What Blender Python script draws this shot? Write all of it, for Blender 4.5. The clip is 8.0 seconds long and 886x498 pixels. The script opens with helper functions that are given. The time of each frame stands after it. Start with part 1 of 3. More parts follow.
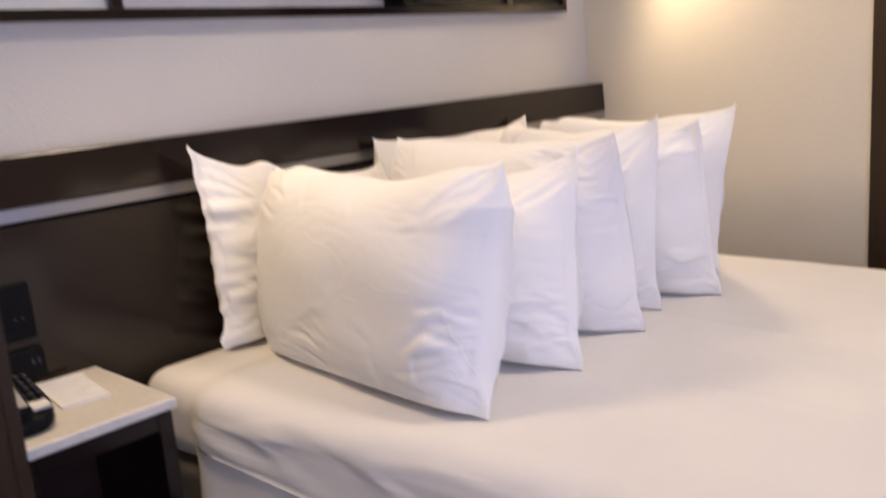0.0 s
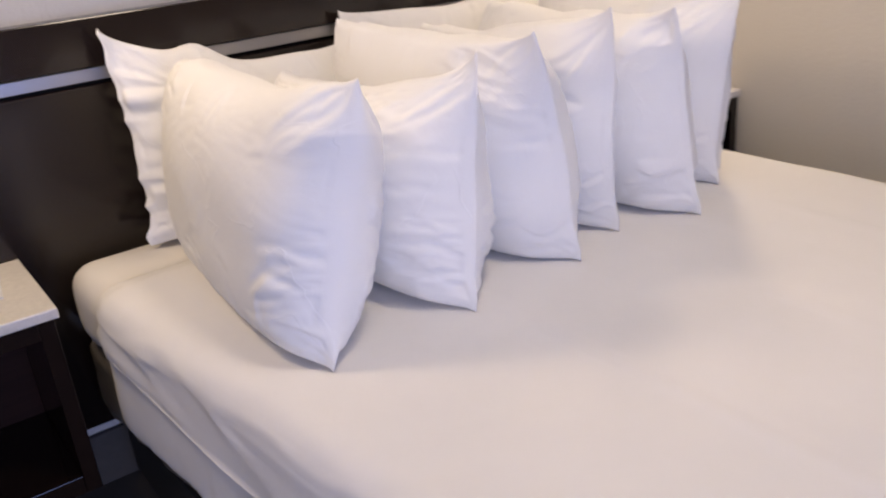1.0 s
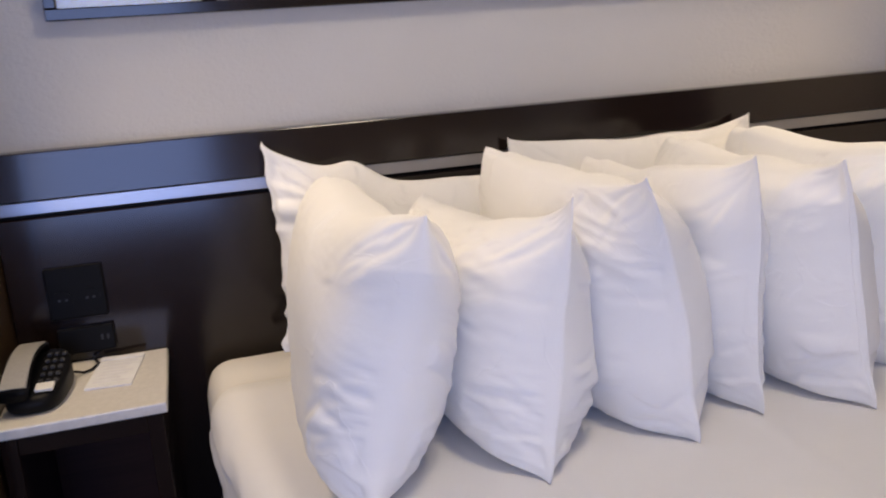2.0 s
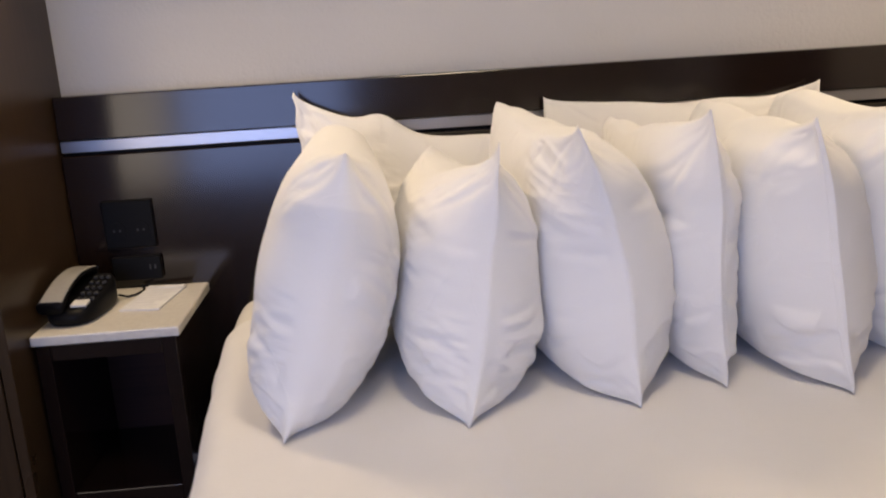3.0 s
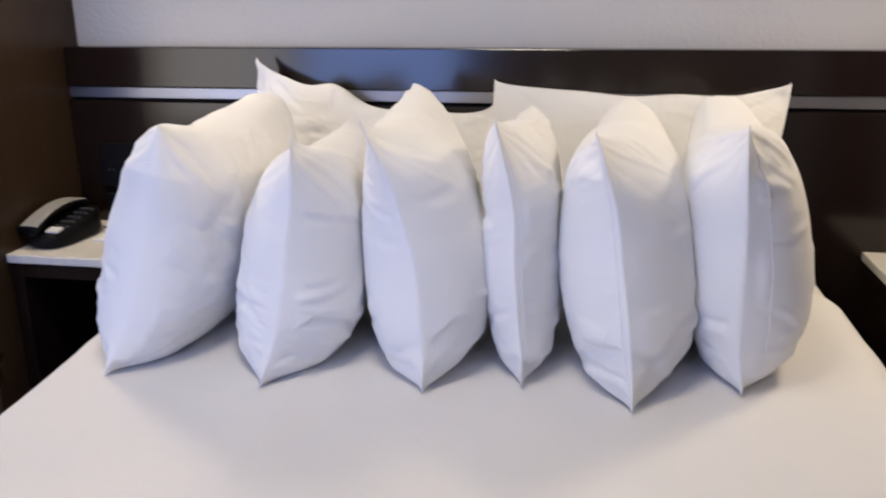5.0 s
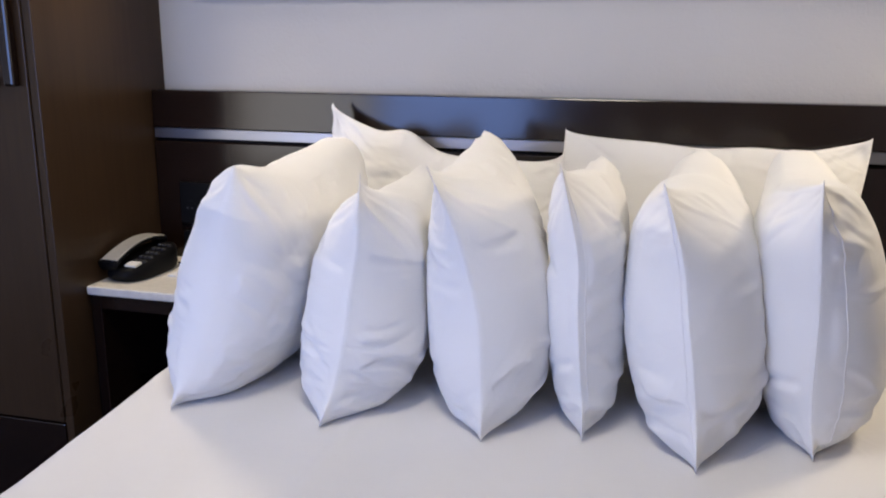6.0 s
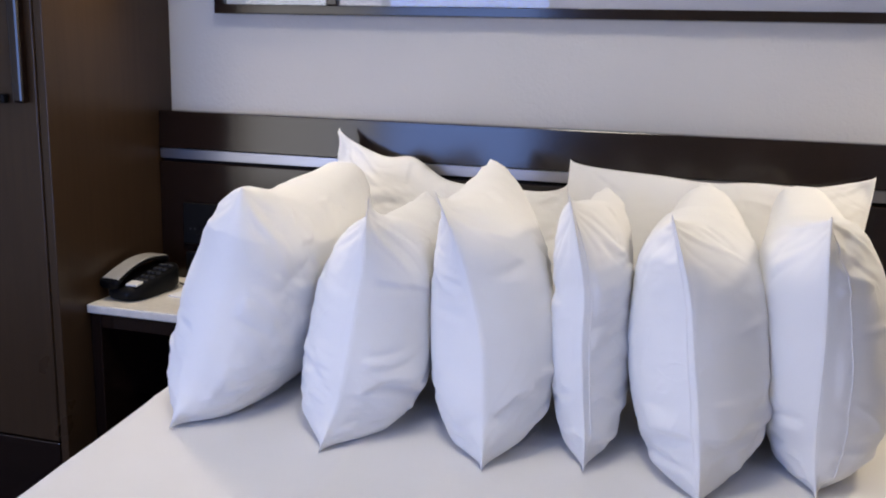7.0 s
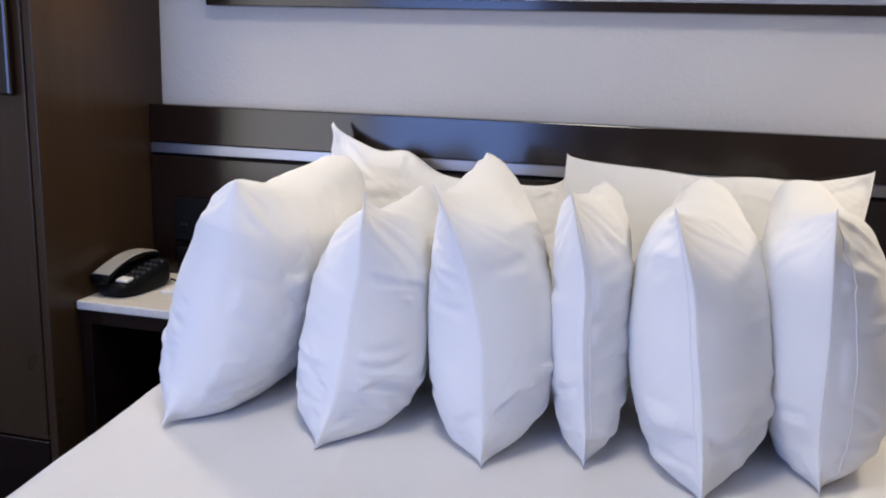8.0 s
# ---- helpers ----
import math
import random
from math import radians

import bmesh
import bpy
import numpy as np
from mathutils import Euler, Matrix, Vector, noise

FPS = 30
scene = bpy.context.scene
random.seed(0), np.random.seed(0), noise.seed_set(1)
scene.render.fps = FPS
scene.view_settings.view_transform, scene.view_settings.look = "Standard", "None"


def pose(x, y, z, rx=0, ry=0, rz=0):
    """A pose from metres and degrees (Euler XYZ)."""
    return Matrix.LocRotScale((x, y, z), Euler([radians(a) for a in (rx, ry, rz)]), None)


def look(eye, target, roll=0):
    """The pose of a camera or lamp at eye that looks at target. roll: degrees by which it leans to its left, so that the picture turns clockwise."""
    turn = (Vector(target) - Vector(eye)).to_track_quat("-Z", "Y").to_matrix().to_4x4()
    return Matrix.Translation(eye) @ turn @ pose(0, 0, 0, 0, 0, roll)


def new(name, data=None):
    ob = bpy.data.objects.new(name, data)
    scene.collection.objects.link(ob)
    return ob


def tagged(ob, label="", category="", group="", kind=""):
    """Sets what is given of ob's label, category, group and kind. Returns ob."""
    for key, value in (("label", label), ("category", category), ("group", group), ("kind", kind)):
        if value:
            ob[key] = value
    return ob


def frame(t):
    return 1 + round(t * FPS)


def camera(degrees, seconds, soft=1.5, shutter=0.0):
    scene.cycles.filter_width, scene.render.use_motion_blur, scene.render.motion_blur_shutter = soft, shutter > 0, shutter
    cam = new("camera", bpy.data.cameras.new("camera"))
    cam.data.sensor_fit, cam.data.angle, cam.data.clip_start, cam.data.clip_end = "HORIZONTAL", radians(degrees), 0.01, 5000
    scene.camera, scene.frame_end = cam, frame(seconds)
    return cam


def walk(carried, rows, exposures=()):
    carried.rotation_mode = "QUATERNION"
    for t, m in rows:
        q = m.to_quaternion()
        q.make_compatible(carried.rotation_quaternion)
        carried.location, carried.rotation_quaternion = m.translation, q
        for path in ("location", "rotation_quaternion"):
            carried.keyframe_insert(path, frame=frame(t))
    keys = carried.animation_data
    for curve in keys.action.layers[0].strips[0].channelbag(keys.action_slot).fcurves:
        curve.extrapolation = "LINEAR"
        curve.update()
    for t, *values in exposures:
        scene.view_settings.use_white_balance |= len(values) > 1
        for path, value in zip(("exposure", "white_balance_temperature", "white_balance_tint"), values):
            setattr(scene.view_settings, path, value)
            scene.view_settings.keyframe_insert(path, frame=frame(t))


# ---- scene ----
cam = camera(54.6, 8.0, soft=1.9, shutter=0.5)
PATH = [
    (0, (-1.588, -1.801, 1.233), (-0.183, -0.439, 0.819), -4.7),
    (0.5, (-1.314, -1.844, 1.251), (-0.041, -0.459, 0.571), -5.4),
    (1, (-1.066, -1.944, 1.308), (-0.024, -0.42, 0.538), -5.5),
    (1.5, (-0.91, -1.931, 1.314), (-0.102, -0.177, 0.795), -5.3),
    (3, (-0.379, -2.073, 1.223), (-0.268, -0.137, 0.732), -3.5),
    (3.5, (-0.217, -2.052, 1.211), (-0.202, -0.146, 0.605), -3.0),
    (4, (0.0, -1.98, 1.252), (-0.067, -0.093, 0.592), -1.6),
    (4.5, (0.168, -2.062, 1.245), (0.007, -0.172, 0.61), -0.6),
    (5, (0.238, -2.101, 1.268), (-0.097, -0.217, 0.686), -0.4),
    (6.5, (0.25, -2.102, 1.268), (-0.268, -0.22, 0.831), 0.7),
    (7, (0.235, -2.107, 1.264), (-0.264, -0.214, 0.852), 1.8),
    (7.5, (0.232, -2.104, 1.261), (-0.251, -0.205, 0.861), 2.1),
    (8, (0.217, -2.089, 1.253), (-0.259, -0.191, 0.836), 1.9),
]
# the clip's own exposure and white balance: it opens warm, warms again at the foot of the bed, and ends cool
LIGHT = [
    (0.0, -0.14, 8090, 14), (0.5, -0.19, 7915, 14), (1.0, -0.25, 7520, 14), (1.5, -0.34, 7300, 12), (3.0, -0.34, 8350, 10), (3.5, -0.29, 8350, 10),
    (4.0, -0.24, 7740, 9), (4.5, -0.21, 7070, 9), (5.0, -0.20, 6850, 8), (6.5, -0.18, 6560, 7), (7.0, -0.18, 6490, 7), (8.0, -0.16, 6330, 7),
]
walk(cam, [(t, look(eye, target, roll)) for t, eye, target, roll in PATH], LIGHT)

# ---- world and lights ----
world = bpy.data.worlds.new("world")
scene.world = world
world.use_nodes = True
_wn = world.node_tree.nodes
_sky = _wn.new("ShaderNodeTexSky")
_sky.sky_type, _sky.sun_disc = "NISHITA", False
_sky.sun_elevation, _sky.sun_rotation = radians(40), radians(20)
world.node_tree.links.new(_sky.outputs[0], _wn["Background"].inputs[0])
_wn["Background"].inputs[1].default_value = 0.08

WINDOW = (-2.72, -0.60, 0.38, 1.80)      # x0, x1, z0, z1 of the opening in the south wall
MULLION = -1.69     # left of it a dimmer, warmer lamp stands in for a veiled pane
WALL_Y, BACK_Y = 0.08, -3.40
LEFT_X, RIGHT_X, CEIL_Z = -2.90, 1.215, 2.45


def window_light(x0, x1, watts, tone):
    lamp = bpy.data.lights.new("window_light", "AREA")
    lamp.shape, lamp.size, lamp.size_y = "RECTANGLE", x1 - x0, WINDOW[3] - WINDOW[2]
    lamp.energy, lamp.color = watts, tone
    ob = new("window_light", lamp)
    mid = ((x0 + x1) / 2, BACK_Y - 0.02, (WINDOW[2] + WINDOW[3]) / 2)
    ob.matrix_world = look(mid, (mid[0], 0.0, mid[2]))


window_light(MULLION + 0.03, WINDOW[1], 39.0, (0.25, 0.40, 1.0))
window_light(WINDOW[0], MULLION - 0.03, 15.0, (1.0, 0.90, 0.82))
READING_WATTS, LAMP_Z = 29.5, 1.70
CEILING_FILL_POWER = 31.0


# ---- materials ----
def material(name, color, rough=0.6, metal=0.0, spec=0.5):
    m = bpy.data.materials.new(name)
    m.use_nodes = True
    b = m.node_tree.nodes["Principled BSDF"]
    b.inputs["Base Color"].default_value = (*color, 1)
    b.inputs["Roughness"].default_value = rough
    b.inputs["Metallic"].default_value = metal
    b.inputs["Specular IOR Level"].default_value = spec
    return m, m.node_tree, b


def coords(tree, scale):
    tc = tree.nodes.new("ShaderNodeTexCoord")
    mp = tree.nodes.new("ShaderNodeMapping")
    mp.inputs["Scale"].default_value = scale
    tree.links.new(tc.outputs["Object"], mp.inputs[0])
    return mp.outputs[0]


def noise_node(tree, vec, scale, detail=4.0, rough=0.55, distort=0.0):
    n = tree.nodes.new("ShaderNodeTexNoise")
    n.inputs["Scale"].default_value = scale
    n.inputs["Detail"].default_value = detail
    n.inputs["Roughness"].default_value = rough
    n.inputs["Distortion"].default_value = distort
    tree.links.new(vec, n.inputs["Vector"])
    return n.outputs["Fac"]


def ramp(tree, fac, stops):
    r = tree.nodes.new("ShaderNodeValToRGB")
    while len(r.color_ramp.elements) < len(stops):
        r.color_ramp.elements.new(0.5)
    for e, (p, c) in zip(r.color_ramp.elements, stops):
        e.position, e.color = p, (*c, 1)
    tree.links.new(fac, r.inputs[0])
    return r.outputs[0]


def bump(tree, bsdf, fac, strength, dist):
    """Adds relief, on top of any that is there already."""
    b = tree.nodes.new("ShaderNodeBump")
    b.inputs["Strength"].default_value, b.inputs["Distance"].default_value = strength, dist
    tree.links.new(fac, b.inputs["Height"])
    if bsdf.inputs["Normal"].links:
        tree.links.new(bsdf.inputs["Normal"].links[0].from_socket, b.inputs["Normal"])
    tree.links.new(b.outputs[0], bsdf.inputs["Normal"])


def scaled_range(tree, fac, lo, hi):
    m = tree.nodes.new("ShaderNodeMapRange")
    m.inputs["To Min"].default_value, m.inputs["To Max"].default_value = lo, hi
    tree.links.new(fac, m.inputs["Value"])
    return m.outputs[0]


def cotton(name, tone, crease_depth):
    m, t, b = material(name, tone, 0.92, 0.0, 0.25)
    v = coords(t, (1, 1, 1))
    broad = noise_node(t, v, 5.0, 3.0)
    lo = tuple(c * 0.965 for c in tone)
    t.links.new(ramp(t, broad, [(0.3, lo), (0.7, tone)]), b.inputs["Base Color"])
    bump(t, b, noise_node(t, v, 14.0, 4.0, 0.55, 0.6), 0.11, 0.010)
    # thin pressed-in creases, only in patches
    crease = ramp(t, noise_node(t, v, 6.5, 2.5, 0.5, 0.9), [(0.455, (0, 0, 0)), (0.50, (1, 1, 1)), (0.515, (0, 0, 0))])
    patch = ramp(t, noise_node(t, v, 4.0, 2.0), [(0.47, (0, 0, 0)), (0.62, (1, 1, 1))])
    both = t.nodes.new("ShaderNodeMixRGB")
    both.blend_type = "MULTIPLY"
    both.inputs[0].default_value = 1.0
    t.links.new(crease, both.inputs[1])
    t.links.new(patch, both.inputs[2])
    bump(t, b, both.outputs[0], crease_depth, 0.0035)
    bump(t, b, noise_node(t, v, 900.0, 2.0), 0.12, 0.0006)
    b.inputs["Sheen Weight"].default_value = 0.08
    return m


def laminate(name, dark, light, rough, along, spec=0.4):
    m, t, b = material(name, dark, rough, 0.0, spec)
    sc = {"x": (1.2, 30, 30), "z": (30, 30, 1.2)}[along]
    v = coords(t, sc)
    g = noise_node(t, v, 2.4, 6.0, 0.62, 0.4)
    t.links.new(ramp(t, g, [(0.28, dark), (0.72, light)]), b.inputs["Base Color"])
    smudge = noise_node(t, coords(t, (1, 1, 1)), 3.0, 4.0)
    t.links.new(scaled_range(t, smudge, rough - 0.05, rough + 0.09), b.inputs["Roughness"])
    bump(t, b, g, 0.05, 0.0006)
    return m


def stucco(name, tone):
    m, t, b = material(name, tone, 0.8, 0.0, 0.3)
    v = coords(t, (1, 1, 1))
    big = noise_node(t, v, 1.7, 3.0)
    t.links.new(ramp(t, big, [(0.3, tuple(c * 0.95 for c in tone)), (0.7, tone)]), b.inputs["Base Color"])
    bump(t, b, noise_node(t, v, 95.0, 3.0, 0.5, 0.3), 0.35, 0.004)
    bump(t, b, noise_node(t, v, 260.0, 2.0), 0.2, 0.0015)
    return m


def plain(name, tone, rough=0.5, metal=0.0, grain=60.0, depth=0.0008, spec=0.5):
    m, t, b = material(name, tone, rough, metal, spec)
    v = coords(t, (1, 1, 1))
    n = noise_node(t, v, grain, 3.0)
    t.links.new(ramp(t, n, [(0.3, tuple(c * 0.88 for c in tone)), (0.7, tone)]), b.inputs["Base Color"])
    bump(t, b, n, 0.15, depth)
    return m


def brushed(name, tone):
    m, t, b = material(name, tone, 0.3, 1.0)
    g = noise_node(t, coords(t, (2, 260, 260)), 3.0, 4.0)
    t.links.new(scaled_range(t, g, 0.24, 0.42), b.inputs["Roughness"])
    bump(t, b, g, 0.08, 0.0006)
    return m


def glass(name):
    """A thin clear pane: it lets light straight through, and Fresnel sets its gloss."""
    m = bpy.data.materials.new(name)
    m.use_nodes = True
    t = m.node_tree
    t.nodes.clear()
    clear, gloss = t.nodes.new("ShaderNodeBsdfTransparent"), t.nodes.new("ShaderNodeBsdfGlossy")
    clear.inputs[0].default_value = (0.97, 0.98, 0.98, 1)
    gloss.inputs["Roughness"].default_value = 0.01
    f, mix, o = t.nodes.new("ShaderNodeFresnel"), t.nodes.new("ShaderNodeMixShader"), t.nodes.new("ShaderNodeOutputMaterial")
    f.inputs[0].default_value = 1.45
    t.links.new(f.outputs[0], mix.inputs[0])
    t.links.new(clear.outputs[0], mix.inputs[1])
    t.links.new(gloss.outputs[0], mix.inputs[2])
    t.links.new(mix.outputs[0], o.inputs[0])
    return m


def glowing(name, tone, power):
    m = bpy.data.materials.new(name)
    m.use_nodes = True
    t = m.node_tree
    t.nodes.clear()
    e, o = t.nodes.new("ShaderNodeEmission"), t.nodes.new("ShaderNodeOutputMaterial")
    e.inputs[0].default_value, e.inputs[1].default_value = (*tone, 1), power
    t.links.new(e.outputs[0], o.inputs[0])
    return m


M_CASE = cotton("pillowcase_cotton", (0.84, 0.835, 0.83), 0.16)
M_SHEET = cotton("sheet_cotton", (0.80, 0.785, 0.775), 0.04)
M_FITTED = cotton("fitted_sheet_cotton", (0.76, 0.73, 0.69), 0.10)
M_LAM_X = laminate("headboard_laminate", (0.0088, 0.0047, 0.0036), (0.0124, 0.0067, 0.0052), 0.13, "x", 0.5)
M_LAM_Z = laminate("wardrobe_laminate", (0.032, 0.019, 0.0105), (0.044, 0.026, 0.0145), 0.28, "z", 0.25)
M_NICHE = laminate("niche_laminate", (0.016, 0.006, 0.005), (0.026, 0.010, 0.008), 0.5, "x", 0.15)
M_STRIP = brushed("brushed_aluminium", (0.36, 0.36, 0.38))
M_WALL = stucco("textured_wall_paint", (0.66, 0.64, 0.62))
# unseen south wall: its tone is set for headboard reflections and bounce
M_WALL_SOUTH = stucco("taupe_bounce_wall", (0.60, 0.55, 0.50))
# east wall: a warmer base colour than the north and west walls
M_WALL_EAST = stucco("cream_wall_tone", (0.70, 0.645, 0.55))
M_CEIL = plain("ceiling_paint", (0.78, 0.77, 0.75), 0.85)
M_FLOOR = plain("dark_carpet", (0.045, 0.040, 0.040), 0.95, 0.0, 220.0, 0.004)
M_BASEBOARD = plain("grey_baseboard_paint", (0.075, 0.068, 0.065), 0.7)
M_TOP = plain("pale_stone_top", (0.66, 0.63, 0.59), 0.28, 0.0, 90.0, 0.0003)
M_BLACK = plain("black_plastic", (0.006, 0.006, 0.007), 0.42, 0.0, 300.0, 0.0002, 0.08)
M_SILVER = plain("silver_grey_plastic", (0.34, 0.33, 0.32), 0.35, 0.2, 200.0, 0.0002)
M_KEY = plain("grey_key_plastic", (0.030, 0.030, 0.033), 0.5)
M_SOCKET = plain("socket_metal", (0.045, 0.045, 0.05), 0.45, 0.6)
M_PLATE = plain("pale_label_plastic", (0.66, 0.65, 0.63), 0.4)
M_BOX = plain("taupe_box_cover", (0.13, 0.115, 0.10), 0.35, 0.0, 30.0, 0.003)
M_PAPER = plain("white_paper", (0.73, 0.74, 0.78), 0.8, 0.0, 40.0, 0.0002)
M_INK = plain("pale_print", (0.66, 0.66, 0.73), 0.8)
M_MAT = plain("picture_mat_board", (0.80, 0.79, 0.77), 0.85, 0.0, 300.0, 0.0003)
M_ART = plain("pale_picture_print", (0.62, 0.60, 0.64), 0.8, 0.0, 6.0, 0.0002)
M_BASE = plain("black_bed_base", (0.012, 0.012, 0.014), 0.7)
M_GLASS = glass("picture_glass")
M_CEILING_FILL = glowing("warm_ceiling_fill", (1.0, 0.90, 0.78), CEILING_FILL_POWER)
M_SKY = glowing("daylight_backdrop", (0.50, 0.66, 1.0), 1.2)


# ---- mesh helpers ----
def from_grid(name, verts, faces, mat, smooth=True, parent=None, label=""):
    me = bpy.data.meshes.new(name)
    me.from_pydata([tuple(v) for v in verts], [], faces)
    me.update()
    if smooth:
        me.polygons.foreach_set("use_smooth", [True] * len(me.polygons))
    me.materials.append(mat)
    ob = new(name, me)
    if parent:
        ob.parent = parent
    return tagged(ob, label)


def part(name, bm, mat, parent=None, label="", smooth=False):
    me = bpy.data.meshes.new(name)
    bm.normal_update()
    bm.to_mesh(me)
    bm.free()
    if smooth:
        me.polygons.foreach_set("use_smooth", [True] * len(me.polygons))
    me.materials.append(mat)
    ob = new(name, me)
    if parent:
        ob.parent = parent
    return tagged(ob, label)


def box(lo, hi, bevel=0.0, segments=2, bm=None):
    """A box between two corners, with its edges eased."""
    out = bm or bmesh.new()
    mid = [(a + b) / 2 for a, b in zip(lo, hi)]
    size = [abs(b - a) for a, b in zip(lo, hi)]
    made = bmesh.ops.create_cube(out, size=1.0, matrix=Matrix.Translation(mid) @ Matrix.Diagonal((*size, 1)))
    if bevel:
        edges = {e for v in made["verts"] for e in v.link_edges}
        bmesh.ops.bevel(out, geom=list(edges), offset=bevel, segments=segments, affect="EDGES", profile=0.5)
    return out


def rod(a, b, r, seg=12, bm=None):
    out = bm or bmesh.new()
    a, b = Vector(a), Vector(b)
    m = Matrix.Translation((a + b) / 2) @ (b - a).to_track_quat("Z", "Y").to_matrix().to_4x4()
    bmesh.ops.create_cone(out, cap_ends=True, segments=seg, radius1=r, radius2=r, depth=(b - a).length, matrix=m)
    return out


def empty(name, at=(0, 0, 0)):
    ob = new(name)
    ob.location = at
    return ob


def under(parent):
    """Parts are modelled in the world's place: keep it under a parent that stands elsewhere."""
    bpy.context.view_layer.update()
    for c in parent.children:
        c.matrix_parent_inverse = parent.matrix_world.inverted()


def fbm(p, octaves=3):
    return noise.fractal(Vector(p), 1.0, 2.0, octaves)


# ---- the room ----
def room():
    W = 0.12
    tagged(part("floor", box((LEFT_X - W, BACK_Y - W, -0.10), (RIGHT_X + W, WALL_Y + W, 0.0)), M_FLOOR),
           "dark carpet floor of a small hotel bedroom", "floor", kind="structure")
    tagged(part("ceiling", box((LEFT_X - W, BACK_Y - W, CEIL_Z), (RIGHT_X + W, WALL_Y + W, CEIL_Z + 0.1)), M_CEIL),
           "plain white painted ceiling", "ceiling", kind="structure")
    tagged(part("wall_north", box((LEFT_X - W, WALL_Y, 0), (RIGHT_X + W, WALL_Y + W, CEIL_Z)), M_WALL),
           "pale grey textured wall behind the headboard", "wall", kind="structure")
    tagged(part("wall_west", box((LEFT_X - W, BACK_Y, 0), (LEFT_X, WALL_Y, CEIL_Z)), M_WALL),
           "pale textured side wall", "wall", kind="structure")
    # the east wall has a doorway with a dark door in it
    y0, y1, zt = -1.86, -0.995, 2.06
    bm = box((RIGHT_X, y1, 0), (RIGHT_X + W, WALL_Y, CEIL_Z))
    box((RIGHT_X, BACK_Y, 0), (RIGHT_X + W, y0, CEIL_Z), bm=bm)
    box((RIGHT_X, y0, zt), (RIGHT_X + W, y1, CEIL_Z), bm=bm)
    tagged(part("wall_east", bm, M_WALL_EAST), "cream textured wall lit warmly by a wall lamp", "wall", kind="structure")
    door = tagged(empty("door_1", (RIGHT_X, (y0 + y1) / 2, 0)), "dark brown wooden door in a dark frame", "door", kind="structure")
    part("door_leaf", box((RIGHT_X + 0.02, y0, 0.005), (RIGHT_X + 0.06, y1, zt), 0.003), M_LAM_Z, door)
    part("door_frame", box((RIGHT_X - 0.015, y1 - 0.002, 0), (RIGHT_X + 0.018, y1 + 0.055, zt + 0.055), 0.004), M_LAM_Z, door)
    part("door_frame", box((RIGHT_X - 0.015, y0 - 0.055, 0), (RIGHT_X + 0.018, y0 + 0.002, zt + 0.055), 0.004), M_LAM_Z, door)
    part("door_frame", box((RIGHT_X - 0.015, y0 + 0.003, zt - 0.002), (RIGHT_X + 0.018, y1 - 0.003, zt + 0.055), 0.004), M_LAM_Z, door)
    under(door)
    # the south wall has the window
    x0, x1, z0, z1 = WINDOW
    bm = box((LEFT_X, BACK_Y - W, 0), (x0, BACK_Y, CEIL_Z))
    box((x1, BACK_Y - W, 0), (RIGHT_X, BACK_Y, CEIL_Z), bm=bm)
    box((x0, BACK_Y - W, 0), (x1, BACK_Y, z0), bm=bm)
    box((x0, BACK_Y - W, z1), (x1, BACK_Y, CEIL_Z), bm=bm)
    tagged(part("wall_south", bm, M_WALL_SOUTH), "unseen wall with the bedroom window, toned taupe for headboard reflections", "wall", kind="structure")
    win = tagged(empty("window_1", ((x0 + x1) / 2, BACK_Y, z0)), "bright window with a dark frame", "window", kind="structure")
    for lo, hi in (((x0, z0), (x0 + 0.04, z1)), ((x1 - 0.04, z0), (x1, z1)),
                   ((x0 + 0.041, z0), (x1 - 0.041, z0 + 0.04)), ((x0 + 0.041, z1 - 0.04), (x1 - 0.041, z1))):
        part("window_frame", box((lo[0], BACK_Y - 0.10, lo[1]), (hi[0], BACK_Y - 0.05, hi[1]), 0.004), M_LAM_X, win)
    part("mullion", box((MULLION - 0.03, BACK_Y - 0.10, z0 + 0.041), (MULLION + 0.03, BACK_Y - 0.005, z1 - 0.041), 0.004), M_LAM_X, win)
    under(win)
    tagged(part("backdrop", box((x0 - 2, BACK_Y - 1.6, z0 - 2), (x1 + 2, BACK_Y - 1.55, z1 + 2)), M_SKY),
           "plain bright daylight outside the window", "sky", kind="structure")
    tagged(part("baseboard", box((-1.14, WALL_Y - 0.022, 0), (RIGHT_X - 0.002, WALL_Y - 0.002, 0.14), 0.004), M_BASEBOARD),
           "grey painted baseboard below the headboard", "baseboard", kind="structure")


def headboard():
    hb = tagged(empty("headboard", (0.03, 0.04, 0.20)), "wide dark brown laminate headboard with a brushed metal strip", "headboard")
    x0, x1 = -1.147, 1.206
    part("lower_panel", box((x0, 0.0, 0.20), (x1, 0.056, 0.988), 0.0025), M_LAM_X, hb)
    upper = box((x0, 0.0, 1.025), (x1, 0.056, 1.127), 0.0025)
    for v in upper.verts:       # its face leans back a little
        if v.co.y < 0.02:
            v.co.y += 0.045 * (v.co.z - 1.025)
    part("upper_panel", upper, M_LAM_X, hb)
    part("metal_strip", box((x0 + 0.002, 0.004, 0.9965), (x1 - 0.002, 0.050, 1.0235), 0.001), M_STRIP, hb, "brushed aluminium strip")
    # the gap's shade is put in as a black filler piece
    part("shadow_gap", box((x0 + 0.004, 0.018, 0.9885), (x1 - 0.004, 0.050, 0.996)), M_BLACK, hb, "black filler for the shade in the gap below the strip")
    part("backing_rail", box((x0 + 0.002, 0.0565, 0.22), (x1 - 0.002, WALL_Y - 0.001, 1.1255), 0.002), M_LAM_X, hb)
    under(hb)


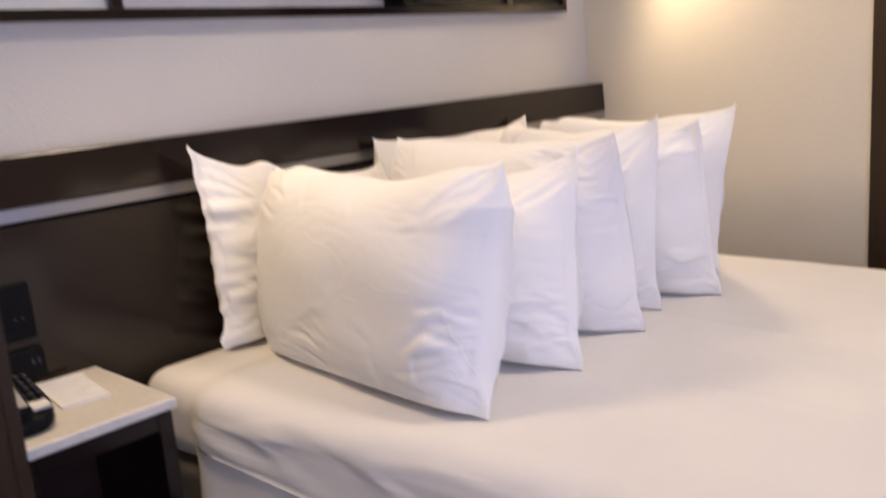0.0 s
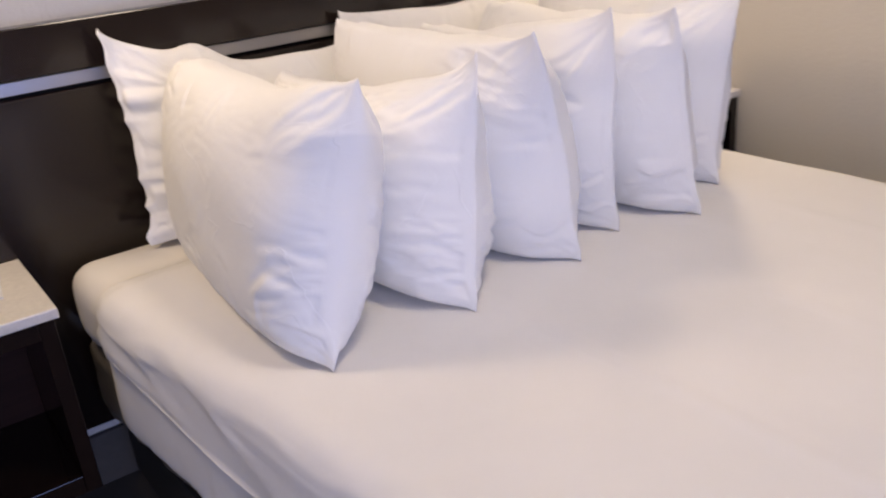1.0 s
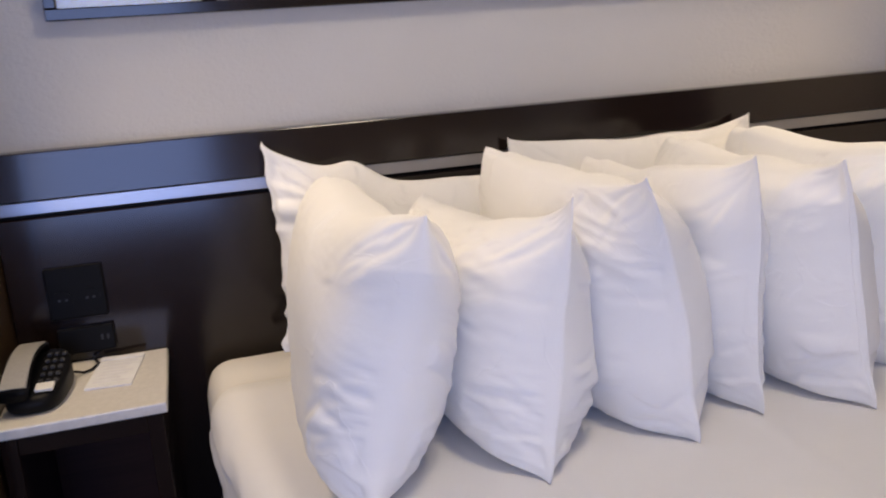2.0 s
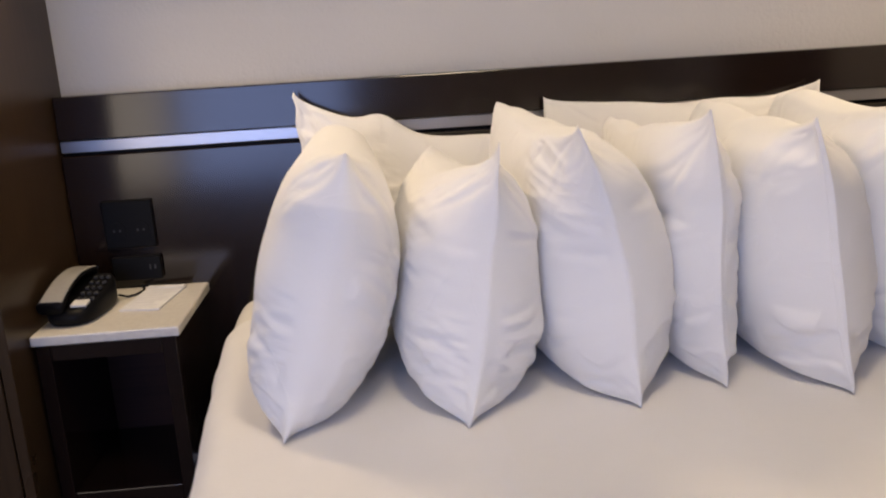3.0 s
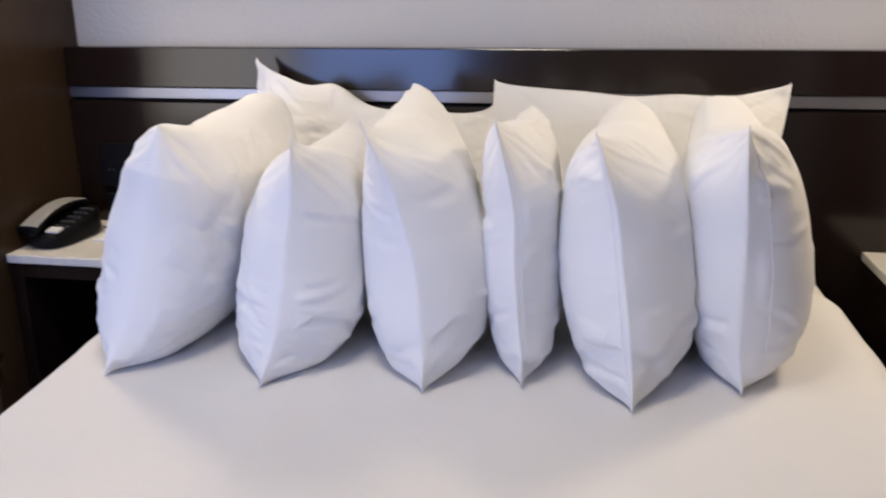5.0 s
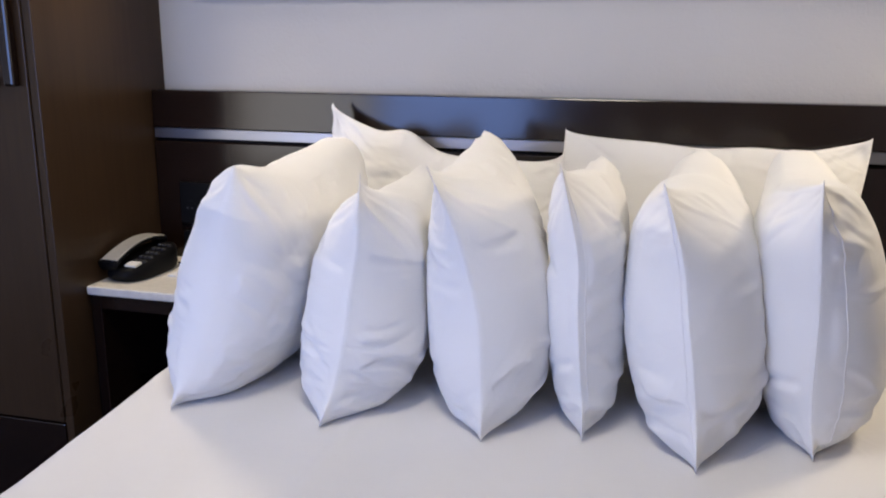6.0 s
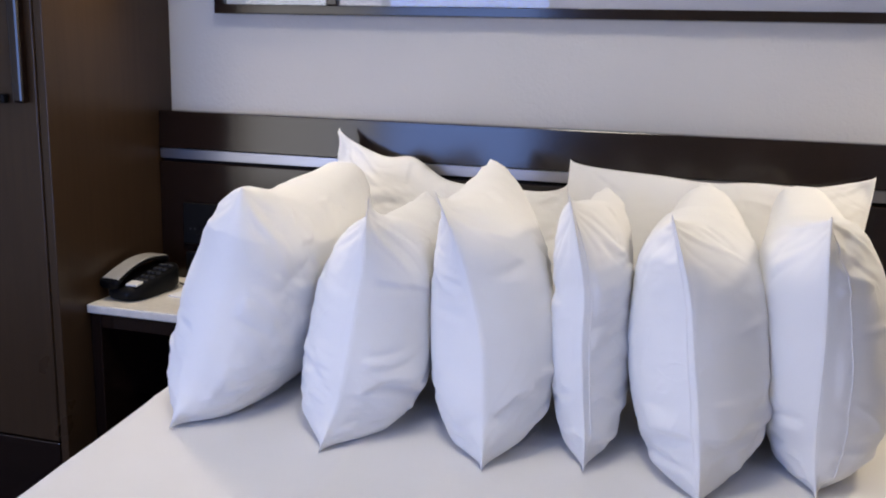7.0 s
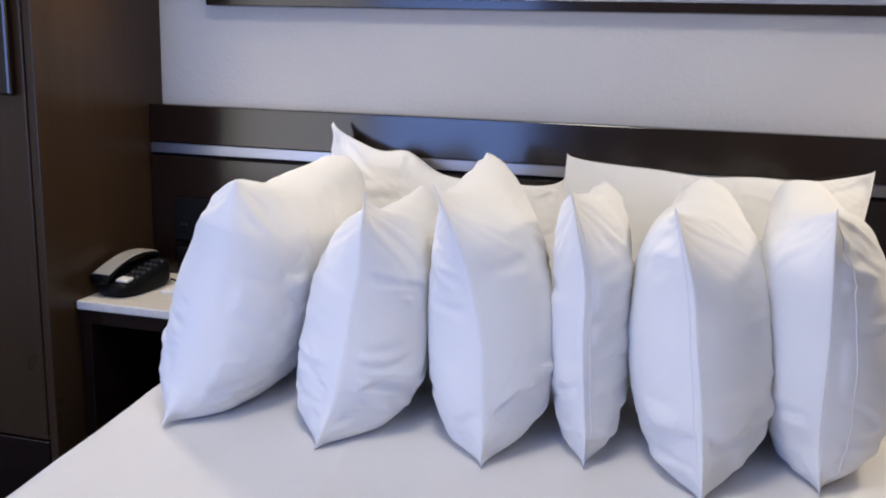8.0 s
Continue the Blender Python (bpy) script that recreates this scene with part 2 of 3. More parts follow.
def wardrobe():
    w = tagged(empty("wardrobe", (-1.60, -0.20, 0)), "tall dark brown laminate wardrobe beside the bed", "wardrobe")
    xr, yf = -1.150, -0.430
    WARD_X = -2.10
    part("side_panel", box((xr - 0.022, yf, 0.02), (xr, WALL_Y - 0.002, 2.30), 0.002), M_LAM_Z, w)
    part("side_panel", box((WARD_X + 0.002, yf, 0.02), (WARD_X + 0.024, WALL_Y - 0.002, 2.30), 0.002), M_LAM_Z, w)
    part("top_panel", box((WARD_X + 0.025, yf, 2.278), (xr - 0.023, WALL_Y - 0.002, 2.30), 0.002), M_LAM_Z, w)
    part("plinth", box((WARD_X + 0.025, yf + 0.03, 0.0), (xr - 0.023, yf + 0.05, 0.225)), M_LAM_X, w)
    part("bottom_rail", box((WARD_X + 0.025, yf - 0.004, 0.23), (xr - 0.023, yf + 0.02, 0.325), 0.003), M_LAM_X, w)
    mid = (WARD_X + xr) / 2
    for a, b, hx in ((WARD_X + 0.026, mid - 0.002, mid - 0.06), (mid + 0.002, xr - 0.024, xr - 0.055)):
        d = part("door", box((a, yf - 0.004, 0.33), (b, yf + 0.018, 2.274), 0.002), M_LAM_Z, w)
        part("handle", box((hx - 0.014, yf - 0.030, 1.157), (hx + 0.014, yf - 0.0045, 1.62), 0.006), M_LAM_X, d, "dark wooden pull")
    part("catch", box((xr - 0.135, yf - 0.022, 1.155), (xr - 0.098, yf - 0.0045, 1.176), 0.004), M_BLACK, w, "small black catch")
    under(w)


def picture():
    x0, x1, z0, z1 = -0.985, 1.040, 1.390, 1.990
    yb, yf = WALL_Y - 0.001, 0.034
    p = tagged(empty("wall_picture", ((x0 + x1) / 2, 0.06, z0)), "wide three-part picture in a dark frame with glass", "picture")
    bar = 0.024
    part("frame", box((x0, yf, z0), (x1, yb, z0 + bar), 0.002), M_LAM_X, p)
    part("frame", box((x0, yf, z1 - bar), (x1, yb, z1), 0.002), M_LAM_X, p)
    for a, b in ((x0, x0 + bar), (-0.664, -0.634), (0.703, 0.733), (x1 - bar, x1)):
        part("frame", box((a, yf, z0 + bar + 0.0005), (b, yb, z1 - bar - 0.0005), 0.002), M_LAM_X, p)
    for a, b in ((x0 + bar, -0.664), (-0.634, 0.703), (0.733, x1 - bar)):
        a, b = a + 0.001, b - 0.001
        wide = b - a > 0.6
        part("mat_board", box((a, 0.056, z0 + bar + 0.001), (b, 0.064, z1 - bar - 0.001)), M_ART if wide else M_MAT, p,
             "pale print" if wide else "white mat board")
        pane = part("pane", box((a, 0.046, z0 + bar + 0.001), (b, 0.049, z1 - bar - 0.001)), M_GLASS, p, "clear glass")
        pane.visible_shadow = False
    under(p)


def wall_lamp(x, inward):
    """A reading lamp on the wall over a bedside table: an arm and a metal bowl that opens forwards and down."""
    at = Vector((x, -0.22, LAMP_Z))
    aim = Vector((inward * 0.30, -0.55, -0.78)).normalized()
    l = tagged(empty("wall_lamp", (x, WALL_Y, LAMP_Z)), "metal reading lamp on the wall over a bedside table", "lamp", "wall lamps")
    part("wall_plate", rod((x, WALL_Y + 0.002, LAMP_Z + 0.05), (x, WALL_Y - 0.015, LAMP_Z + 0.05), 0.045, 24), M_STRIP, l)
    part("arm", rod((x, WALL_Y - 0.016, LAMP_Z + 0.05), at - aim * 0.052, 0.008), M_STRIP, l)
    turn = aim.to_track_quat("-Z", "Y").to_matrix().to_4x4()
    bm = bmesh.new()
    rings = []
    for r, z in ((0.020, 0.050), (0.048, 0.040), (0.066, 0.018), (0.072, 0.0), (0.070, 0.0), (0.063, 0.017), (0.046, 0.036), (0.019, 0.046)):
        rings.append([bm.verts.new((r * math.cos(2 * math.pi * k / 28), r * math.sin(2 * math.pi * k / 28), z)) for k in range(28)])
    for a, b in zip(rings, rings[1:]):
        for k in range(28):
            bm.faces.new([a[k], b[k], b[(k + 1) % 28], a[(k + 1) % 28]])
    bm.faces.new(rings[0]), bm.faces.new(rings[-1][::-1])
    bmesh.ops.recalc_face_normals(bm, faces=bm.faces)
    bm.transform(Matrix.Translation(at) @ turn)
    part("shade", bm, M_STRIP, l, "metal bowl shade", True)
    under(l)
    lamp = bpy.data.lights.new("reading_light", "SPOT")
    lamp.energy, lamp.color = READING_WATTS, (1.0, 0.84, 0.63)
    lamp.spot_size, lamp.spot_blend, lamp.shadow_soft_size = radians(136), 0.55, 0.10
    ob = new("reading_light", lamp)
    ob.matrix_world = Matrix.Translation(at + aim * 0.002) @ turn


# added out of view as warm fill for the bed and pillow fronts
def ceiling_lamp():
    l = tagged(empty("ceiling_lamp", (-0.1, -1.3, CEIL_Z)), "added round fill lamp on the ceiling with a warm diffuser", "lamp")
    part("diffuser", rod((-0.1, -1.3, CEIL_Z - 0.06), (-0.1, -1.3, CEIL_Z - 0.012), 0.20, 40), M_CEILING_FILL, l, "warm glowing diffuser")
    part("rim", rod((-0.1, -1.3, CEIL_Z - 0.012), (-0.1, -1.3, CEIL_Z), 0.215, 40), M_STRIP, l)
    under(l)


# ---- the bed ----
BED_Z = 0.635


def soft_block(name, lo, hi, r, counts, mat, relief, slant=0.0, hem=False):
    """A closed rounded block of cloth; relief(p, n) gives how far each point stands out."""
    lo, hi = np.array(lo, float), np.array(hi, float)
    index, verts, faces = {}, [], []

    def axis(n, k):
        a, b = lo[k], hi[k]
        e = min(1.6 * r, 0.42 * (b - a))
        inner = np.linspace(a + e, b - e, max(2, n - 9))
        return np.r_[np.linspace(a, a + e, 6)[:-1], inner, np.linspace(b - e, b, 6)[1:]]

    axes = [axis(c, k) for k, c in enumerate(counts)]

    def vert(i, j, k):
        key = (i, j, k)
        if key not in index:
            p = np.array([axes[0][i], axes[1][j], axes[2][k]])
            c = np.clip(p, lo + np.array([r, r, 0.0 if hem else r]), hi - r)
            d = p - c
            n = d / (np.linalg.norm(d) + 1e-9)
            q = c + n * r
            q = q + n * relief(q, n)
            if slant and q[2] < 0.57:       # the hem hangs lower towards the foot
                q[2] -= slant * max(0.0, -q[1] - 0.25) * (0.57 - q[2]) / 0.07
            if q[0] < 0:        # this side is drawn in a little towards the foot
                q[0] *= 1 - 0.125 * min(1.0, max(0.0, (-q[1] - 0.15) / 1.0))
            else:
                q[0] *= 1 - 0.015 * min(1.0, max(0.0, (-q[1] - 0.15) / 1.0))
            index[key] = len(verts)
            verts.append(q)
        return index[key]

    nx, ny, nz = (len(a) - 1 for a in axes)
    for i in range(nx):
        for j in range(ny):
            faces.append([vert(i, j, nz), vert(i + 1, j, nz), vert(i + 1, j + 1, nz), vert(i, j + 1, nz)])
            faces.append([vert(i, j + 1, 0), vert(i + 1, j + 1, 0), vert(i + 1, j, 0), vert(i, j, 0)])
    for i in range(nx):
        for k in range(nz):
            faces.append([vert(i, 0, k), vert(i + 1, 0, k), vert(i + 1, 0, k + 1), vert(i, 0, k + 1)])
            faces.append([vert(i + 1, ny, k), vert(i, ny, k), vert(i, ny, k + 1), vert(i + 1, ny, k + 1)])
    for j in range(ny):
        for k in range(nz):
            faces.append([vert(0, j + 1, k), vert(0, j, k), vert(0, j, k + 1), vert(0, j + 1, k + 1)])
            faces.append([vert(nx, j, k), vert(nx, j + 1, k), vert(nx, j + 1, k + 1), vert(nx, j, k + 1)])
    return from_grid(name, verts, faces, mat)


def fitted_relief(p, n):
    side = 1 - min(1, max(0, n[2] * 1.6))
    out = 0.0025 * fbm((p[0] * 5, p[1] * 5, p[2] * 5)) + side * 0.008 * fbm((p[0] * 22, p[1] * 22, p[2] * 5))
    return min(out, 0.003) if p[1] < -0.16 else out


def skirt_relief(p, n):
    side = 1 - max(0.0, n[2])
    out = side * (0.006 * fbm((p[1] * 2.0, p[2] * 3.0, 1.0)) + 0.0035 * fbm((p[1] * 26, p[0] * 26, p[2] * 2.0)))
    return min(max(out, -0.004), 0.002)


def sheet_relief(p, n):
    top = max(0.0, n[2])
    out = 0.0022 * fbm((p[0] * 2.5, p[1] * 2.5, 0.3)) + 0.0012 * fbm((p[0] * 9, p[1] * 4, 2.0))
    # pressed folds that run down the bed, and one across it
    out += (1 - top) * 0.003
    for x, d in ((-0.262, 0.0035), (0.117, 0.0020), (0.470, 0.0025)):
        w = p[0] - x - 0.012 * fbm((p[1] * 2.0, x, 0))
        out += top * d * math.exp(-(w / 0.010) ** 2)
    # the cloth drags along the sides in long slanting creases
    side = 1 - top
    out += side * 0.006 * fbm((p[1] * 1.6 + p[2] * 2.0, p[2] * 13, 4.0 + p[0]))
    drag = fbm((p[1] * 2.2 + p[2] * 3.5, p[2] * 16 - p[1] * 1.5, 8.0), 2)
    out += side * 0.0060 * max(0.0, 1 - 4.5 * abs(drag))
    return max(out, 0.0 if top < 0.5 else -0.002)


def bed():
    base = tagged(empty("bed", (0.0, -1.04, 0)), "black platform bed under a white mattress", "bed")
    part("platform", box((-0.725, -2.02, 0.06), (0.735, -0.02, 0.255), 0.008), M_BASE, base)
    for x in (-0.62, 0.63):
        for y in (-0.2, -1.85):
            part("leg", rod((x, y, 0), (x, y, 0.06), 0.03), M_BASE, base)
    under(base)
    tagged(soft_block("box_spring", (-0.762, -2.025, 0.257), (0.765, -0.014, 0.445), 0.035, (40, 50, 18), M_BOX, fitted_relief),
           "taupe covered box spring on the black bed base", "box spring")
    tagged(soft_block("mattress", (-0.768, -2.03, 0.447), (0.772, -0.012, BED_Z - 0.008), 0.060, (46, 60, 20), M_FITTED, fitted_relief),
           "thick mattress in a cream-white fitted sheet", "mattress")
    tagged(soft_block("bottom_sheet", (-0.774, -2.040, 0.266), (0.780, -0.190, BED_Z - 0.003), 0.064, (90, 110, 30), M_SHEET, skirt_relief),
           "white sheet hanging down the sides of the bed", "sheet")
    tagged(soft_block("bed_sheet", (-0.779, -2.045, 0.500), (0.785, -0.215, BED_Z), 0.067, (110, 130, 26), M_SHEET, sheet_relief, 0.085, True),
           "smooth white flat sheet drawn over the mattress", "sheet")


# ---- pillows ----
def ripple(u, v, seed, octaves=2):
    """Smooth uneven waves over cloth, about -1 to 1."""
    rnd = random.Random(seed)
    out, amp = np.zeros(np.broadcast(u, v).shape), 1.0
    for k in range(octaves):
        for _ in range(5):
            a, ph, f = rnd.uniform(0, 2 * math.pi), rnd.uniform(0, 2 * math.pi), rnd.uniform(0.6, 1.5) * 2 ** k
            out = out + amp * 0.45 * np.sin((u * math.cos(a) + v * math.sin(a)) * f * 2 * math.pi + ph)
        amp *= 0.5
    return out


def ease(x):
    x = np.clip(x, 0.0, 1.0)
    return x * x * (3 - 2 * x)


class PillowForm:
    """The stuffed shape of one pillow, as a function of s (back to front) and r (bottom to top)."""

    def __init__(self, ft, fb, bt, bb, minus, plus, seed, dip=0.035, peak=None, round_back=0.0, round_front=0.0, fold=(0.2, 0.0, 0.0), bow=0.0, gathers=0.0):
        self.c = [np.array(v, float) for v in (ft, fb, bt, bb)]
        ft, fb, bt, bb = self.c
        self.along, self.up = (ft + fb - bt - bb) / 2, (ft + bt - fb - bb) / 2
        self.size = (np.linalg.norm(self.along), np.linalg.norm(self.up))
        self.along, self.up = self.along / self.size[0], self.up / self.size[1]
        n = np.cross(self.up, self.along)
        self.nrm = n / np.linalg.norm(n)
        self.minus, self.plus, self.seed, self.dip, self.peak = minus, plus, seed, dip, peak
        self.round_back, self.round_front, self.fold, self.bow, self.gathers = round_back, round_front, fold, bow, gathers

    def middle(self, s, r):
        ft, fb, bt, bb = self.c
        s, r = np.asarray(s, float), np.asarray(r, float)
        S, R = s[..., None], r[..., None]
        p = S * R * ft + S * (1 - R) * fb + (1 - S) * R * bt + (1 - S) * (1 - R) * bb
        bow_s, bow_r = 4 * s * (1 - s), 4 * r * (1 - r)
        lift = -self.dip * bow_s ** (0.9 if self.round_front else 0.55) * r ** 3 + 0.006 * ripple(s * 1.6, 0 * r, self.seed) * bow_s * r ** 2
        push = -0.017 * ease((r - 0.02) / 0.15) * ease((1 - r) / 0.45) * s ** 6 + 0.006 * bow_r * (1 - s) ** 4
        if self.round_back:         # the stuffed far corner is blunt
            d = (np.maximum(0, 1 - s / 0.16) * np.maximum(0, 1 - (1 - r) / 0.22)) ** 0.8
            push, lift = push + 0.6 * self.round_back * d, lift - 0.5 * self.round_back * d
        if self.round_front:
            d = (np.maximum(0, 1 - (1 - s) / 0.14) * np.maximum(0, 1 - (1 - r) / 0.20)) ** 0.8
            push, lift = push - 0.6 * self.round_front * d, lift - 0.4 * self.round_front * d
        # the lower front corner is squashed on the bed
        push = push - 0.003 * (np.maximum(0, 1 - (1 - s) / 0.07) * np.maximum(0, 1 - r / 0.12)) ** 0.8
        if self.gathers:            # a drawn-in edge is scalloped
            push = push - 0.05 * self.gathers * np.clip(np.abs(ripple(0 * s, r * 4.2, self.seed + 8, 1)) - 0.1, 0, 1) * s ** 8
        if self.peak:
            lift = lift + self.peak[1] * np.exp(-((s - self.peak[0]) / self.peak[2]) ** 2) * r ** 3
        sway = (0.006 * ripple(s * 0.7, r * 0.7, self.seed + 1, 1) + 0.003 * ripple(0 * s, r * 1.3, self.seed + 2) * s ** 3) * (0.2 + bow_r * 0.8) + self.bow * bow_r * s ** 6
        return p + self.up * lift[..., None] + self.along * push[..., None] + self.nrm * sway[..., None]

    def swell(self, s, r, sign):
        depth, crown, belly, wedge = self.plus if sign > 0 else self.minus
        s, r = np.asarray(s, float), np.asarray(r, float)
        top = 0.30 / (0.30 + crown)
        norm = top ** 0.30 * (1 - top) ** crown
        r1 = np.clip(r, 0, 1)
        h = depth * s ** 0.24 * (1 - np.exp(-(wedge - 2 * r) * (1 - s))) ** (0.68 if self.round_front else 1.0) * 1.22 * (r1 ** 0.30 * (1 - r1) ** crown / norm) * (1 + belly * (0.35 - r))
        for cs, cr, pull, wide in ((1, 0, 0.70, 0.050), (0, 0, 0.5, 0.048), (1, 1, 0.45 if self.round_front else 0.85, 0.062),
                                   (0, 1, -0.25 if self.round_back else 0.6, 0.050)):
            d = np.hypot((s - cs) * self.size[0], (r - cr) * self.size[1])
            h = h * (1 - pull * np.exp(-(d / wide) ** 2))
        edge = np.minimum(1.0, 2.2 * np.sqrt(np.minimum(np.minimum(s, 1 - s), np.minimum(r, 1 - r)).clip(0)))
        side = self.seed + 7 * sign
        h = h + edge * 0.005 * ripple(s * 1.1, r * 0.9, side + 3, 2)
        # the lower front corner is folded under: the stuffed part hangs over a sharp crease
        at, deep = self.fold[0], self.fold[2 if sign > 0 else 1]
        if deep:
            line = at + 0.045 * ripple(s * 4.0, 0 * r, side + 4, 2) + 0.25 * (1 - s)
            near = ease((s - 0.865) / 0.08) * ease((1 - s) / 0.03)
            over = np.exp(-((r - line) / 0.055) ** 2) * 0.55
            under = np.exp(-np.maximum(0, line - r) / 0.06)
            h = h + near * deep * np.where(r > line, over, 0.55 * np.exp(-((r - line) / 0.012) ** 2) - 1.0 * under * (1 - np.exp(-((r - line) / 0.012) ** 2)))
        return np.maximum(h, 0.0012)


# where a pillowcase creases: count, range of s, range of r, angle and its spread, length, depth
CREASES = (
    (5, (0.80, 0.96), (0.06, 0.30), 0.1, 0.6, (0.05, 0.12), 0.0042),
    (6, (0.72, 0.97), (0.28, 0.85), 0.0, 0.5, (0.03, 0.10), 0.0024),
    (4, (0.84, 0.96), (0.78, 0.95), 0.75, 0.5, (0.08, 0.18), 0.0026),
    (4, (0.15, 0.80), (0.20, 0.85), 0.3, 1.2, (0.04, 0.11), 0.0011),
    (5, (0.10, 0.85), (0.05, 0.20), 1.57, 0.5, (0.04, 0.09), 0.0028),
    (4, (0.10, 0.85), (0.84, 0.96), 1.57, 0.6, (0.04, 0.10), 0.0024),
    (3, (0.03, 0.16), (0.60, 0.95), -0.6, 0.5, (0.06, 0.14), 0.0026),
)


def creases(s, r, size, seed):
    """Short sharp folds of the cloth: each a narrow valley with a soft ridge beside it."""
    rnd = random.Random(seed)
    out = np.zeros(s.shape)
    for count, span_s, span_r, turn, spread, length, depth in CREASES:
        for _ in range(count):
            x = (s - rnd.uniform(*span_s)) * size[0]
            y = (r - rnd.uniform(*span_r)) * size[1]
            a = turn + rnd.gauss(0, 0.5) * spread
            half, wide, bow = rnd.uniform(*length) / 2, rnd.uniform(0.005, 0.008), rnd.uniform(-3, 3)
            side = rnd.choice((-1, 1))
            u = x * math.cos(a) + y * math.sin(a)
            v = (y * math.cos(a) - x * math.sin(a) + bow * u * u) * side
            taper = ease(1.25 - np.abs(u) / half) * depth * rnd.uniform(0.45, 1.0)
            out += taper * (0.75 * np.exp(-((v - 2.3 * wide) / (1.9 * wide)) ** 2) - np.exp(-(v / wide) ** 2))
    return out


def bend(D):
    out = np.zeros_like(D)
    out[1:-1, 1:-1] = (D[2:, 1:-1] + D[:-2, 1:-1] + D[1:-1, 2:] + D[1:-1, :-2]) / 4 - D[1:-1, 1:-1]
    return out


def crumple(T, stretch_s, stretch_r, folds, loose, steps=12):
    """Lays slightly too large a cloth over the form T, with its first folds given: what is too long buckles into creases."""
    du, dv = np.gradient(T, axis=0), np.gradient(T, axis=1)
    n = np.cross(du, dv)
    n /= np.linalg.norm(n, axis=2, keepdims=True) + 1e-12
    rest_s = np.linalg.norm(T[1:] - T[:-1], axis=2) * (1 + (stretch_s[1:] + stretch_s[:-1]) / 2)
    rest_r = np.linalg.norm(T[:, 1:] - T[:, :-1], axis=2) * (1 + (stretch_r[:, 1:] + stretch_r[:, :-1]) / 2)
    dg = (stretch_s + stretch_r) / 2
    rest_a = np.linalg.norm(T[1:, 1:] - T[:-1, :-1], axis=2) * (1 + dg[1:, 1:])
    rest_b = np.linalg.norm(T[1:, :-1] - T[:-1, 1:], axis=2) * (1 + dg[1:, 1:])
    d0 = folds * loose
    P = T + n * d0[..., None]
    pairs = ((np.s_[1:], np.s_[:-1], rest_s), (np.s_[:, 1:], np.s_[:, :-1], rest_r),
             (np.s_[1:, 1:], np.s_[:-1, :-1], rest_a), (np.s_[1:, :-1], np.s_[:-1, 1:], rest_b))
    L = loose[..., None]
    for _ in range(steps):
        move = np.zeros_like(P)
        for a, b, rest in pairs:
            d = P[a] - P[b]
            ln = np.linalg.norm(d, axis=2)
            c = d * (0.5 * (rest - ln) / (ln + 1e-9))[..., None]
            move[a] += c
            move[b] -= c
        P = P + move * (0.22 * L)
        D = P - T
        P = T + (D - 0.03 * bend(bend(D))) * (0.9985 * L + (1 - L) * 0.5)
    D = P - T
    ln = np.linalg.norm(D, axis=2, keepdims=True)
    return T + D * np.minimum(1, 0.012 / (ln + 1e-9))


